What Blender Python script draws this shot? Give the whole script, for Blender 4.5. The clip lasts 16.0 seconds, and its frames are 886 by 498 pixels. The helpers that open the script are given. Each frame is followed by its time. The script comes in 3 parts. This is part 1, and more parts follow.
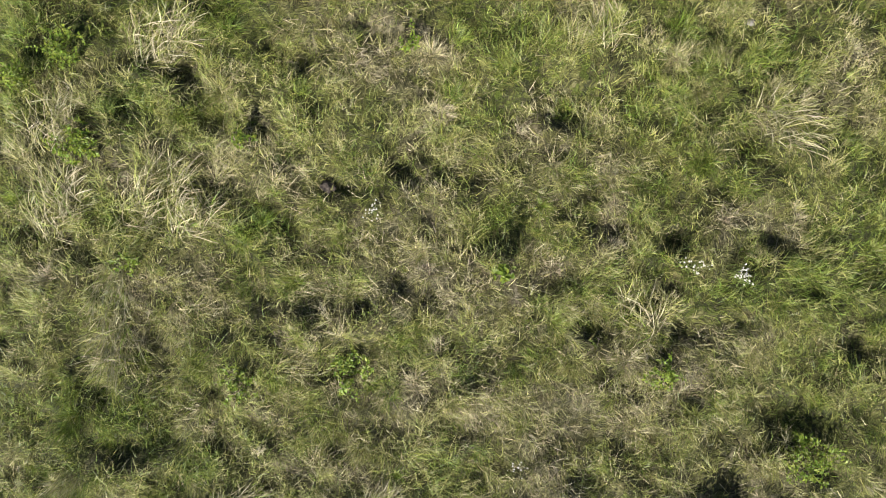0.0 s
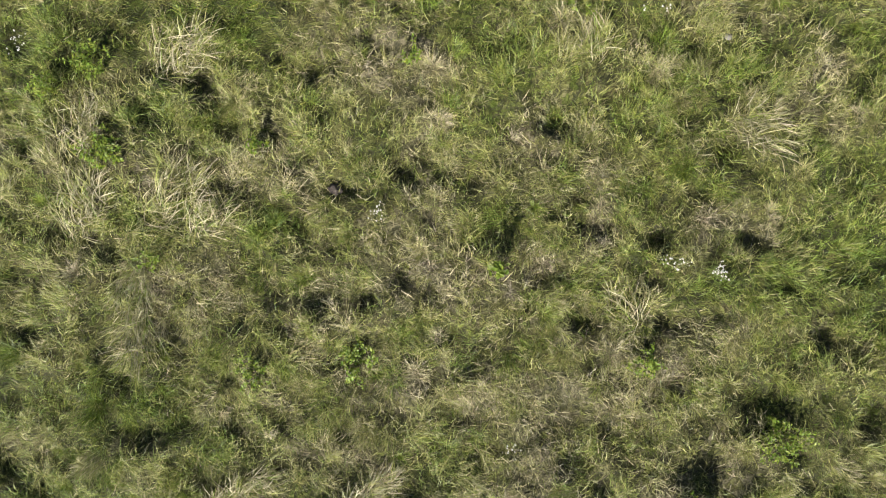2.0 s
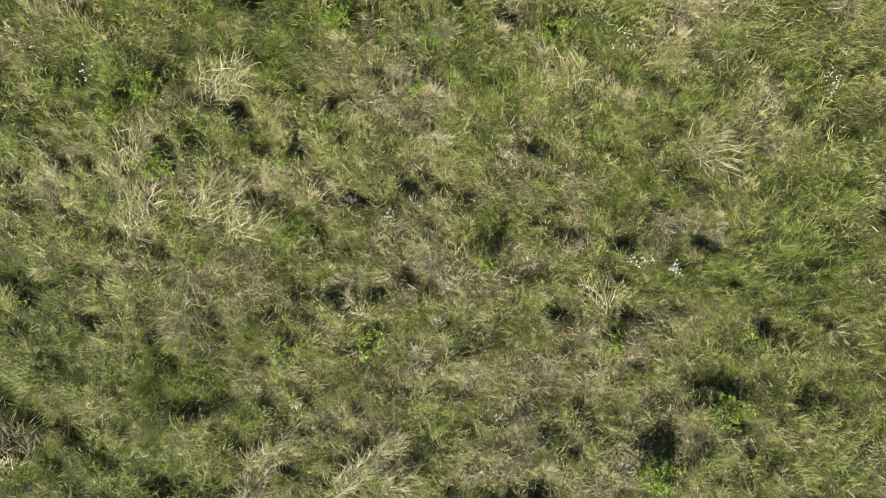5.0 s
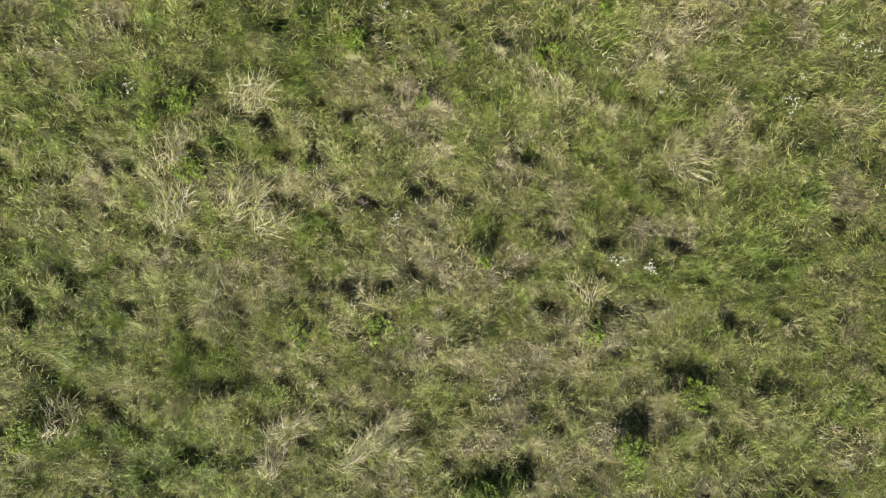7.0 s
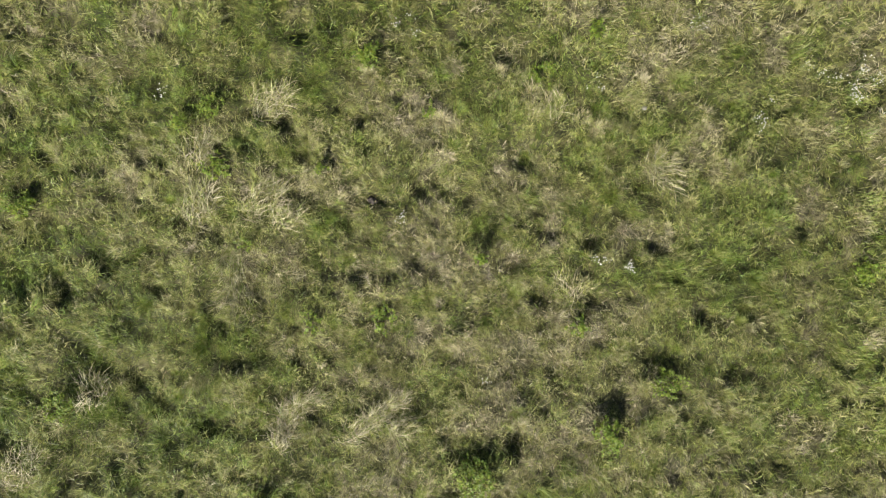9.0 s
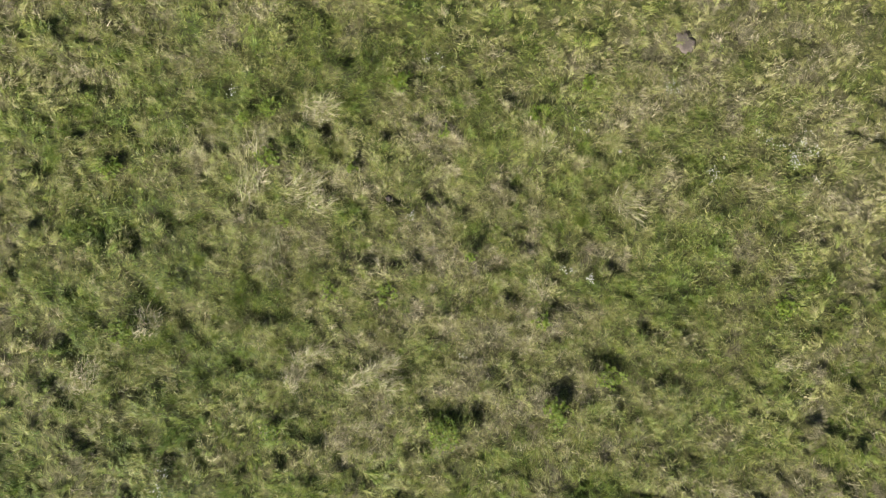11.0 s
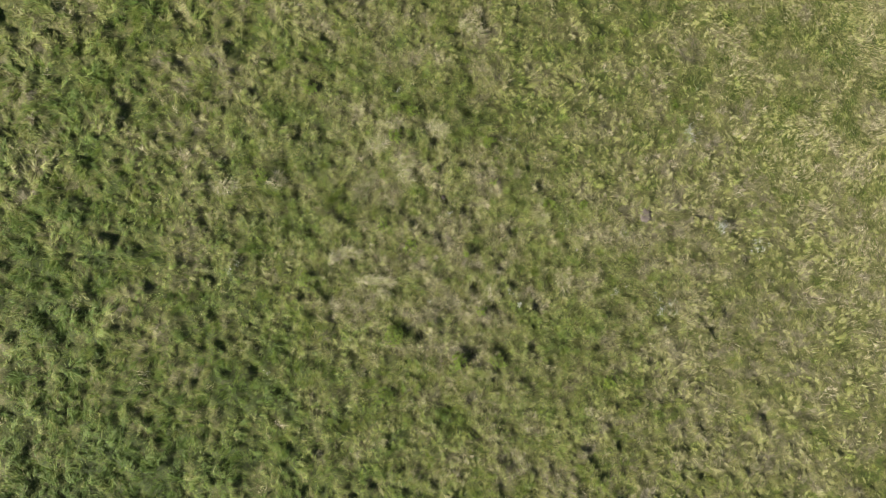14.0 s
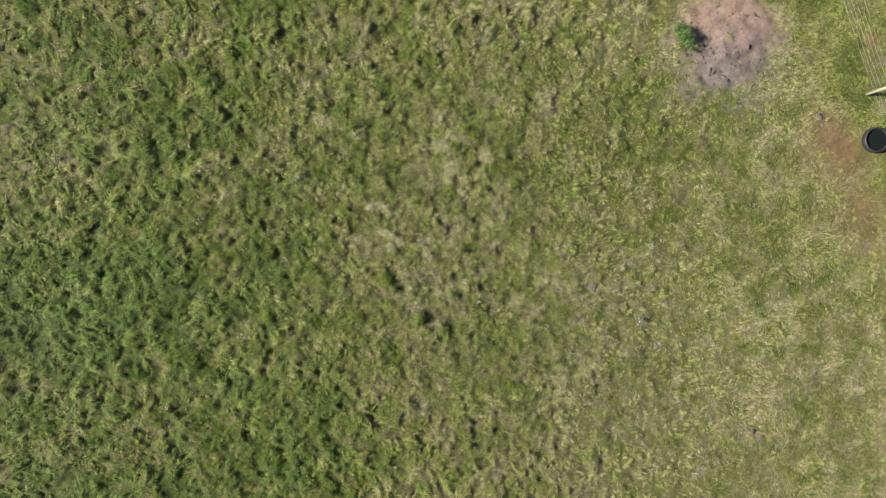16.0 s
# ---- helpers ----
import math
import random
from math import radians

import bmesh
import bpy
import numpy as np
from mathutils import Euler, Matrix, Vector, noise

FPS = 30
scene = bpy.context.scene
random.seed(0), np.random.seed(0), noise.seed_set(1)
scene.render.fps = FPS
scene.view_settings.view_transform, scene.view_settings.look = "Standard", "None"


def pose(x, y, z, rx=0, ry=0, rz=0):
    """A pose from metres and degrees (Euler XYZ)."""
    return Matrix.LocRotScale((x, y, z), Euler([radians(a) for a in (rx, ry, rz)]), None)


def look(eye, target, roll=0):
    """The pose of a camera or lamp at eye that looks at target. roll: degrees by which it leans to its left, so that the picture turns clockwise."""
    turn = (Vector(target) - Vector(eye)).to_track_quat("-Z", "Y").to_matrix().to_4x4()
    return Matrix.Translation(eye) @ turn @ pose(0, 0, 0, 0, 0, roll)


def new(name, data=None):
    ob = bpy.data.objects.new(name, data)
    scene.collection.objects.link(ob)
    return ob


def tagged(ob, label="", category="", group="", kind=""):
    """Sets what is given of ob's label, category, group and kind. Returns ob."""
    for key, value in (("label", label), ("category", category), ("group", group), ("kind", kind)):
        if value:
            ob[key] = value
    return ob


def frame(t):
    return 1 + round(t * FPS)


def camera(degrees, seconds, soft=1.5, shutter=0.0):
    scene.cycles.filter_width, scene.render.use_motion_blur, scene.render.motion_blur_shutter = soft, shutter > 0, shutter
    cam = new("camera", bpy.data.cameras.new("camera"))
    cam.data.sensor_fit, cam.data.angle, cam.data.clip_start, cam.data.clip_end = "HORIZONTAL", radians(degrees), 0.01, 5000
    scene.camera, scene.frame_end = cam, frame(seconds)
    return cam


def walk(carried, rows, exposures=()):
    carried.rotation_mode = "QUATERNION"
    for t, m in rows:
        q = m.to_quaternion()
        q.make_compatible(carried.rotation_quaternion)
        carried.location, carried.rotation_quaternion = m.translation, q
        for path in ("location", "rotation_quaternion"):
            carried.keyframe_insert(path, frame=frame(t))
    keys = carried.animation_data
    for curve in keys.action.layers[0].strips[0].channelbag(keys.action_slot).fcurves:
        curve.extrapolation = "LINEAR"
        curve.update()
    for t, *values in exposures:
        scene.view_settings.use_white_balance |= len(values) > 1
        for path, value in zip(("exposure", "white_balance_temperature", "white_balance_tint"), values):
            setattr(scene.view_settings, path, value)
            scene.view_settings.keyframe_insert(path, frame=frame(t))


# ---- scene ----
cam = camera(75.0, 16.0, soft=1.1)
# seconds, x, y, height, nod, lean and spin of a lens that looks straight down
PATH = [
    (0, 0.000, 0.000, 6.600, 0.03, 0.25, 0.00),
    (0.5, 0.003, -0.007, 6.674, 0.04, 0.24, -0.02),
    (1, -0.001, -0.010, 6.796, 0.04, 0.20, -0.04),
    (1.5, -0.009, -0.014, 6.956, 0.01, 0.14, 0.02),
    (2, -0.010, -0.011, 7.115, -0.06, 0.10, -0.01),
    (2.5, -0.003, -0.007, 7.321, -0.10, 0.10, 0.01),
    (3, 0.013, -0.008, 7.524, -0.09, 0.16, 0.01),
    (3.5, 0.018, -0.025, 7.756, 0.07, 0.17, 0.02),
    (4, 0.018, -0.051, 7.963, 0.26, 0.20, 0.03),
    (6.5, -0.028, -0.009, 9.262, -0.15, 0.08, 0.69),
    (7, -0.050, -0.039, 9.512, -0.05, -0.05, 0.89),
    (7.5, -0.058, -0.055, 9.782, -0.05, -0.09, 1.12),
    (8, -0.072, -0.071, 10.021, -0.03, -0.15, 1.41),
    (8.5, -0.093, -0.095, 10.283, 0.01, -0.26, 1.87),
    (9, -0.113, -0.110, 10.518, 0.00, -0.36, 2.38),
    (11.5, 0.272, -0.098, 14.136, -0.19, 1.22, 12.87),
    (12, 0.241, -0.164, 15.535, -0.09, 1.04, 17.06),
    (12.5, 0.152, -0.294, 16.916, 0.08, 0.79, 22.81),
    (13, 0.043, -0.441, 18.342, 0.09, 0.50, 29.16),
    (13.5, -0.044, -0.559, 19.810, -0.01, 0.26, 35.77),
    (14, -0.139, -0.670, 21.333, -0.08, -0.01, 42.43),
    (14.5, -0.197, -0.750, 22.975, -0.13, -0.18, 49.01),
    (15, -0.236, -0.901, 24.724, -0.33, -0.41, 55.91),
    (15.5, -0.265, -1.086, 26.495, -0.61, -0.70, 63.00),
    (16, -0.288, -1.291, 28.324, -0.92, -0.91, 70.02),
]
SWARD = 0.18     # how high the tips of the grass stand over the ground; the heights above are counted from there
walk(cam, [(t, pose(x, y, z + SWARD, nod, lean, spin)) for t, x, y, z, nod, lean, spin in PATH])

# ---- light ----
SUN_WAY, SUN_UP = radians(250.0), radians(31.0)      # where the sun stands: angle from +x, and height
world = bpy.data.worlds.new("sky")
scene.world = world
world.use_nodes = True
sky = world.node_tree.nodes.new("ShaderNodeTexSky")
sky.sky_type, sky.sun_disc = "NISHITA", False
sky.sun_elevation, sky.sun_rotation = SUN_UP, radians(90.0) - SUN_WAY
world.node_tree.nodes["Background"].inputs["Strength"].default_value = 0.036
world.node_tree.links.new(sky.outputs["Color"], world.node_tree.nodes["Background"].inputs["Color"])
sun_data = bpy.data.lights.new("sun", "SUN")
sun_data.energy, sun_data.angle, sun_data.color = 5.0, radians(0.5), (1.0, 0.95, 0.87)
sun = new("sun", sun_data)
sun_from = Vector((math.cos(SUN_WAY) * math.cos(SUN_UP), math.sin(SUN_WAY) * math.cos(SUN_UP), math.sin(SUN_UP)))
sun.matrix_world = look(sun_from * 60, (0, 0, 0))
scene.view_settings.exposure = 1.14


# ---- materials ----
def material(name, rough=0.8, spec=0.3, metal=0.0):
    m = bpy.data.materials.new(name)
    m.use_nodes = True
    p = m.node_tree.nodes["Principled BSDF"]
    p.inputs["Roughness"].default_value, p.inputs["Metallic"].default_value = rough, metal
    p.inputs["Specular IOR Level"].default_value = spec
    return m, m.node_tree.nodes, m.node_tree.links, p


def ramp(nodes, stops):
    r = nodes.new("ShaderNodeValToRGB")
    while len(r.color_ramp.elements) < len(stops):
        r.color_ramp.elements.new(0.5)
    for e, (at, c) in zip(r.color_ramp.elements, stops):
        e.position, e.color = at, (*c, 1)
    return r


def noise_node(nodes, links, scale, detail=4.0, rough=0.55):
    """Noise in metres of the world."""
    g = nodes.new("ShaderNodeNewGeometry")
    n = nodes.new("ShaderNodeTexNoise")
    n.inputs["Scale"].default_value, n.inputs["Detail"].default_value, n.inputs["Roughness"].default_value = scale, detail, rough
    links.new(g.outputs["Position"], n.inputs["Vector"])
    return n


def mix_node(nodes, links, a, b, factor, how="MIX"):
    m = nodes.new("ShaderNodeMix")
    m.data_type, m.blend_type = "RGBA", how
    for socket, v in ((m.inputs[0], factor), (m.inputs[6], a), (m.inputs[7], b)):
        if isinstance(v, (int, float)):
            socket.default_value = v
        elif isinstance(v, tuple):
            socket.default_value = (*v, 1)
        else:
            links.new(v, socket)
    return m.outputs[2]


def bump(nodes, links, p, height, strength, distance):
    b = nodes.new("ShaderNodeBump")
    b.inputs["Strength"].default_value, b.inputs["Distance"].default_value = strength, distance
    links.new(height, b.inputs["Height"])
    links.new(b.outputs["Normal"], p.inputs["Normal"])


def rough_material(name, stops, scale, fine, rough=0.85, spec=0.2, depth=0.02, strength=0.6):
    """A surface of mottled colour, coarse and fine, with relief."""
    m, nodes, links, p = material(name, rough, spec)
    a, b = noise_node(nodes, links, scale), noise_node(nodes, links, fine, 6.0, 0.65)
    r = ramp(nodes, stops)
    mixed = mix_node(nodes, links, a.outputs["Color"], b.outputs["Color"], 0.45)
    links.new(mixed, r.inputs["Fac"])
    links.new(r.outputs["Color"], p.inputs["Base Color"])
    bump(nodes, links, p, b.outputs["Fac"], strength, depth)
    return m


def leaf_material(name, stops, attribute, through_leaf=0.35, rough=0.55, spread=0.2, uneven=0.6):
    """Thin leaves or blades: colour by how dry each one is, with light passing through."""
    m, nodes, links, p = material(name, rough, 0.46)
    out = nodes["Material Output"]
    g = nodes.new("ShaderNodeNewGeometry")
    add = nodes.new("ShaderNodeMath")
    add.operation = "MULTIPLY_ADD"
    add.inputs[1].default_value = spread
    links.new(g.outputs["Random Per Island"], add.inputs[0])
    if attribute:
        at = nodes.new("ShaderNodeAttribute")
        at.attribute_name = attribute
        links.new(at.outputs["Fac"], add.inputs[2])
    else:
        add.inputs[2].default_value = 0.4
    r = ramp(nodes, stops)
    links.new(add.outputs[0], r.inputs["Fac"])
    n = noise_node(nodes, links, 8.0, 3.0)
    value = nodes.new("ShaderNodeHueSaturation")
    v = nodes.new("ShaderNodeMath")
    v.operation, v.inputs[1].default_value, v.inputs[2].default_value = "MULTIPLY_ADD", 1.7, 0.2 - 0.5 * uneven
    links.new(n.outputs["Fac"], v.inputs[0])
    w = nodes.new("ShaderNodeTexWhiteNoise")
    w.noise_dimensions = "1D"
    links.new(g.outputs["Random Per Island"], w.inputs["W"])
    each = nodes.new("ShaderNodeMath")
    each.operation, each.inputs[1].default_value = "MULTIPLY_ADD", uneven
    links.new(w.outputs["Value"], each.inputs[0])
    links.new(v.outputs[0], each.inputs[2])
    tint = nodes.new("ShaderNodeMath")
    tint.operation, tint.inputs[1].default_value, tint.inputs[2].default_value = "MULTIPLY_ADD", 0.05, 0.475
    split = nodes.new("ShaderNodeSeparateColor")
    links.new(w.outputs["Color"], split.inputs[0])
    links.new(split.outputs[1], tint.inputs[0])
    links.new(tint.outputs[0], value.inputs["Hue"])
    links.new(each.outputs[0], value.inputs["Value"])
    links.new(r.outputs["Color"], value.inputs["Color"])
    links.new(value.outputs["Color"], p.inputs["Base Color"])
    t = nodes.new("ShaderNodeBsdfTranslucent")
    links.new(value.outputs["Color"], t.inputs["Color"])
    mix = nodes.new("ShaderNodeMixShader")
    mix.inputs[0].default_value = through_leaf
    links.new(p.outputs[0], mix.inputs[1])
    links.new(t.outputs[0], mix.inputs[2])
    links.new(mix.outputs[0], out.inputs["Surface"])
    return m


# from fresh green through olive and straw to dead brown
SWARD_COLOURS = [
    (0.0, (0.082, 0.136, 0.012)), (0.22, (0.156, 0.210, 0.026)), (0.48, (0.285, 0.288, 0.084)),
    (0.70, (0.352, 0.318, 0.176)), (0.84, (0.425, 0.372, 0.238)), (0.93, (0.500, 0.450, 0.320)), (1.0, (0.240, 0.195, 0.140))]
# sward colours dimmed: the shade between blades is put into the ground colour
DEEP_SHADE_SWARD = [(at, tuple(0.42 * c for c in rgb)) for at, rgb in SWARD_COLOURS]
LIGHT_SHADE_SWARD = [(at, tuple(0.60 * c for c in rgb)) for at, rgb in SWARD_COLOURS]
GRASS = leaf_material("grass_blade", SWARD_COLOURS, "dry", 0.17, 0.47, 0.25, 1.15)
PASTURE = leaf_material("pasture_blade", SWARD_COLOURS, "dry", 0.17, 0.68, 0.12, 0.32)
STRAW = leaf_material("dry_straw", [
    (0.0, (0.215, 0.190, 0.095)), (0.4, (0.365, 0.325, 0.190)), (0.7, (0.500, 0.455, 0.305)), (1.0, (0.620, 0.570, 0.425))], "dry")
HERB = leaf_material("fresh_herb_leaf", [
    (0.3, (0.085, 0.135, 0.014)), (0.5, (0.150, 0.215, 0.024)), (0.75, (0.225, 0.295, 0.040)), (1.0, (0.30, 0.36, 0.07))], "", 0.4, 0.45, 0.4)
BUSH = leaf_material("bush_leaf", [
    (0.3, (0.045, 0.090, 0.022)), (0.5, (0.085, 0.150, 0.036)), (0.8, (0.160, 0.235, 0.075)), (1.0, (0.25, 0.32, 0.12))], "", 0.35, 0.4, 0.5)
PETAL = rough_material("white_petal", [(0.3, (0.50, 0.49, 0.43)), (0.7, (0.66, 0.65, 0.60))], 30.0, 120.0, 0.6, 0.3, 0.002)
STEM = rough_material("green_stem", [(0.3, (0.10, 0.15, 0.03)), (0.7, (0.20, 0.24, 0.07))], 14.0, 60.0, 0.6, 0.3, 0.002)


def maths(nodes, links, how, *values):
    n = nodes.new("ShaderNodeMath")
    n.operation = how
    for socket, v in zip(n.inputs, values):
        if isinstance(v, (int, float)):
            socket.default_value = v
        else:
            links.new(v, socket)
    return n.outputs[0]


def vector_maths(nodes, links, how, *values):
    n = nodes.new("ShaderNodeVectorMath")
    n.operation = how
    for socket, v in zip(n.inputs, values):
        if isinstance(v, tuple):
            socket.default_value = v
        else:
            links.new(v, socket)
    return n.outputs[0]


def combed(nodes, links, cells, wobble, thin, length):
    """Fine strands that lie in tufts, each tuft combed its own way: how light a strand is, and a chance value for its tuft."""
    g = nodes.new("ShaderNodeNewGeometry")
    bend = noise_node(nodes, links, cells * 1.3, 3.0, 0.6)
    off = vector_maths(nodes, links, "SUBTRACT", bend.outputs["Color"], (0.5, 0.5, 0.5))
    off = vector_maths(nodes, links, "MULTIPLY", off, (wobble, wobble, 0.0))
    place = vector_maths(nodes, links, "ADD", g.outputs["Position"], off)
    v = nodes.new("ShaderNodeTexVoronoi")
    v.voronoi_dimensions = "2D"
    v.inputs["Scale"].default_value = cells
    links.new(place, v.inputs["Vector"])
    split = nodes.new("ShaderNodeSeparateColor")
    links.new(v.outputs["Color"], split.inputs[0])
    local = vector_maths(nodes, links, "SUBTRACT", place, v.outputs["Position"])
    turn = nodes.new("ShaderNodeVectorRotate")
    turn.rotation_type = "Z_AXIS"
    links.new(local, turn.inputs["Vector"])
    links.new(maths(nodes, links, "MULTIPLY", split.outputs[0], 6.283), turn.inputs["Angle"])
    stretched = vector_maths(nodes, links, "MULTIPLY", turn.outputs[0], (1.0 / length, 1.0 / thin, 0.0))
    shifted = vector_maths(nodes, links, "MULTIPLY_ADD", v.outputs["Color"], (40.0, 40.0, 40.0), stretched)
    strand = nodes.new("ShaderNodeTexNoise")
    strand.inputs["Scale"].default_value, strand.inputs["Detail"].default_value, strand.inputs["Roughness"].default_value = 1.0, 2.0, 0.6
    links.new(shifted, strand.inputs["Vector"])
    return strand.outputs["Fac"], split.outputs[1]


def ground_material():
    """Grass and thatch seen between the blades, darkened for the shade there, bare soil and trodden dirt, each fading
    raggedly into the next.
    """
    m, nodes, links, p = material("meadow_ground", 0.8, 0.25)
    coarse, fine, ragged = noise_node(nodes, links, 1.1), noise_node(nodes, links, 22.0, 6.0, 0.65), noise_node(nodes, links, 3.2, 6.0, 0.7)
    both = mix_node(nodes, links, coarse.outputs["Color"], fine.outputs["Color"], 0.5)
    mottled = mix_node(nodes, links, both, ragged.outputs["Color"], 0.5)

    def layer(stops, drive):
        r = ramp(nodes, stops)
        links.new(drive, r.inputs["Fac"])
        return r.outputs["Color"]

    def known(name):
        at = nodes.new("ShaderNodeAttribute")
        at.attribute_name = name
        return at.outputs["Fac"]

    def share(name, wobble, sharp):
        w = maths(nodes, links, "MULTIPLY_ADD", ragged.outputs["Fac"], wobble, known(name))
        r = nodes.new("ShaderNodeMapRange")
        r.inputs["From Min"].default_value, r.inputs["From Max"].default_value = 0.5 + wobble / 2 - sharp, 0.5 + wobble / 2 + sharp
        links.new(w, r.inputs["Value"])
        return r.outputs[0]

    strand_a, tuft_a = combed(nodes, links, 3.1, 0.30, 0.017, 0.20)
    strand_b, tuft_b = combed(nodes, links, 5.7, 0.16, 0.0075, 0.12)
    pick = maths(nodes, links, "GREATER_THAN", noise_node(nodes, links, 9.0, 3.0).outputs["Fac"], 0.5)
    strand = mix_node(nodes, links, strand_a, strand_b, pick)
    tuft = mix_node(nodes, links, tuft_a, tuft_b, pick)
    strand_c, tuft_c = combed(nodes, links, 1.7, 0.45, 0.055, 0.36)
    dry = maths(nodes, links, "MULTIPLY_ADD", tuft, 0.36, known("dry"))
    dry = maths(nodes, links, "MULTIPLY_ADD", tuft_c, 0.20, dry)
    dry = maths(nodes, links, "MULTIPLY_ADD", strand_c, 0.45, dry)
    dry = maths(nodes, links, "MULTIPLY_ADD", strand, 0.5, dry)
    grass = mix_node(nodes, links, layer(DEEP_SHADE_SWARD, dry), layer(LIGHT_SHADE_SWARD, dry), known("dense"))
    # dark strands are grain; near-black gaps put shade between blades into the colour
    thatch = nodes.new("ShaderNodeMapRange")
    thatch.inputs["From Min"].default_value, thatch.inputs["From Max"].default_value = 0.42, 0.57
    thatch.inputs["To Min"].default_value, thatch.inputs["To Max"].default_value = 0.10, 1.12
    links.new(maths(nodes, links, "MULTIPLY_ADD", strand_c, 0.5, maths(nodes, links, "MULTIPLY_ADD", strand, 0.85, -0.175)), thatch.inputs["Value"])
    # the painted gap shade weakens as dense rises
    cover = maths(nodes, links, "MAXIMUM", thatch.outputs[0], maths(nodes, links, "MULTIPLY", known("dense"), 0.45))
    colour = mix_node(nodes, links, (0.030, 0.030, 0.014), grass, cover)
    dirt = layer([(0.36, (0.070, 0.046, 0.025)), (0.45, (0.150, 0.098, 0.047)), (0.55, (0.215, 0.140, 0.068)), (0.66, (0.290, 0.205, 0.110))], mottled)
    soil = layer([(0.41, (0.028, 0.024, 0.023)), (0.46, (0.120, 0.098, 0.092)), (0.53, (0.190, 0.152, 0.138)), (0.60, (0.265, 0.208, 0.182))], mottled)
    rosy = layer([(0.40, (0.100, 0.066, 0.052)), (0.46, (0.215, 0.145, 0.112)), (0.60, (0.330, 0.230, 0.175))], mottled)
    soil = mix_node(nodes, links, soil, rosy, share("rosy", 0.8, 0.4))
    colour = mix_node(nodes, links, colour, dirt, share("dirt", 0.8, 0.50))
    bare_soil = share("soil", 1.1, 0.26)
    colour = mix_node(nodes, links, colour, soil, bare_soil)
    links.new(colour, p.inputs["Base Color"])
    relief = mix_node(nodes, links, strand, fine.outputs["Fac"], bare_soil)
    bump(nodes, links, p, relief, 0.9, 0.05)
    return m


GROUND = ground_material()
CLOD = rough_material("dark_earth_clod", [(0.3, (0.070, 0.060, 0.056)), (0.7, (0.190, 0.152, 0.135))], 6.0, 40.0, 0.95, 0.1, 0.02)
DUNG = rough_material("dried_dung", [(0.3, (0.060, 0.050, 0.042)), (0.7, (0.190, 0.155, 0.130))], 9.0, 50.0, 0.9, 0.2, 0.02)
RUBBER = rough_material("black_rubber", [(0.3, (0.012, 0.013, 0.015)), (0.7, (0.035, 0.036, 0.040))], 5.0, 60.0, 0.55, 0.4, 0.003, 0.3)
POST = rough_material("weathered_grey_wood", [(0.3, (0.150, 0.140, 0.090)), (0.5, (0.240, 0.228, 0.150)), (0.75, (0.330, 0.315, 0.215))], 5.0, 45.0, 0.85, 0.2, 0.006)
STONE = rough_material("pale_field_stone", [(0.3, (0.14, 0.13, 0.12)), (0.7, (0.27, 0.25, 0.23))], 8.0, 50.0, 0.85, 0.2, 0.01)
WIRE, _n, _l, _p = material("galvanised_wire", 0.4, 0.5, 0.6)
_p.inputs["Base Color"].default_value = (0.50, 0.50, 0.48, 1)
PLASTIC, _n, _l, _p = material("white_insulator_plastic", 0.45, 0.5)
_p.inputs["Base Color"].default_value = (0.75, 0.75, 0.73, 1)
WATER, _n, _l, _p = material("still_water", 0.03, 0.5)
_p.inputs["Base Color"].default_value = (0.010, 0.012, 0.012, 1)
_p.inputs["IOR"].default_value = 1.33


# ---- helpers for shapes ----
rng = np.random.default_rng(7)


def lattice(seed, size=256):
    return np.random.default_rng(seed).random((size, size))


def field(x, y, metres, seed):
    """Smooth noise from 0 to 1 over the ground, with humps of that many metres."""
    table = lattice(seed)
    u, v = np.asarray(x) / metres + 500.3, np.asarray(y) / metres + 500.7
    i, j = np.floor(u).astype(int), np.floor(v).astype(int)
    f, g = u - i, v - j
    f, g = f * f * (3 - 2 * f), g * g * (3 - 2 * g)
    i, j, k, l = i % 256, j % 256, (i + 1) % 256, (j + 1) % 256
    return (table[i, j] * (1 - f) + table[k, j] * f) * (1 - g) + (table[i, l] * (1 - f) + table[k, l] * f) * g


def empty(name, x, y, z=0.0, turn=0.0):
    ob = new(name)
    ob.empty_display_size = 0.1
    ob.matrix_world = pose(x, y, z, 0, 0, turn)
    return ob


def mesh_object(name, mesh, mat, parent=None, label=""):
    ob = new(name, mesh)
    mesh.materials.append(mat)
    if parent is not None:
        ob.parent = parent
    return tagged(ob, label)


def part(name, bm, mat, parent=None, label="", smooth=False):
    mesh = bpy.data.meshes.new(name)
    bm.to_mesh(mesh)
    bm.free()
    if smooth:
        mesh.shade_smooth()
    return mesh_object(name, mesh, mat, parent, label)


def fast_mesh(name, verts, polys):
    """A mesh from an array of corners and a list of arrays of faces (each array: n faces of k corners)."""
    mesh = bpy.data.meshes.new(name)
    verts = np.ascontiguousarray(verts, dtype=np.float32)
    mesh.vertices.add(len(verts))
    mesh.vertices.foreach_set("co", verts.ravel())
    loops = np.concatenate([p.ravel() for p in polys]).astype(np.int32)
    counts = np.concatenate([np.full(len(p), p.shape[1]) for p in polys])
    starts = np.concatenate([[0], np.cumsum(counts)[:-1]]).astype(np.int32)
    mesh.loops.add(len(loops))
    mesh.loops.foreach_set("vertex_index", loops)
    mesh.polygons.add(len(starts))
    mesh.polygons.foreach_set("loop_start", starts)
    mesh.update(calc_edges=True)
    return mesh


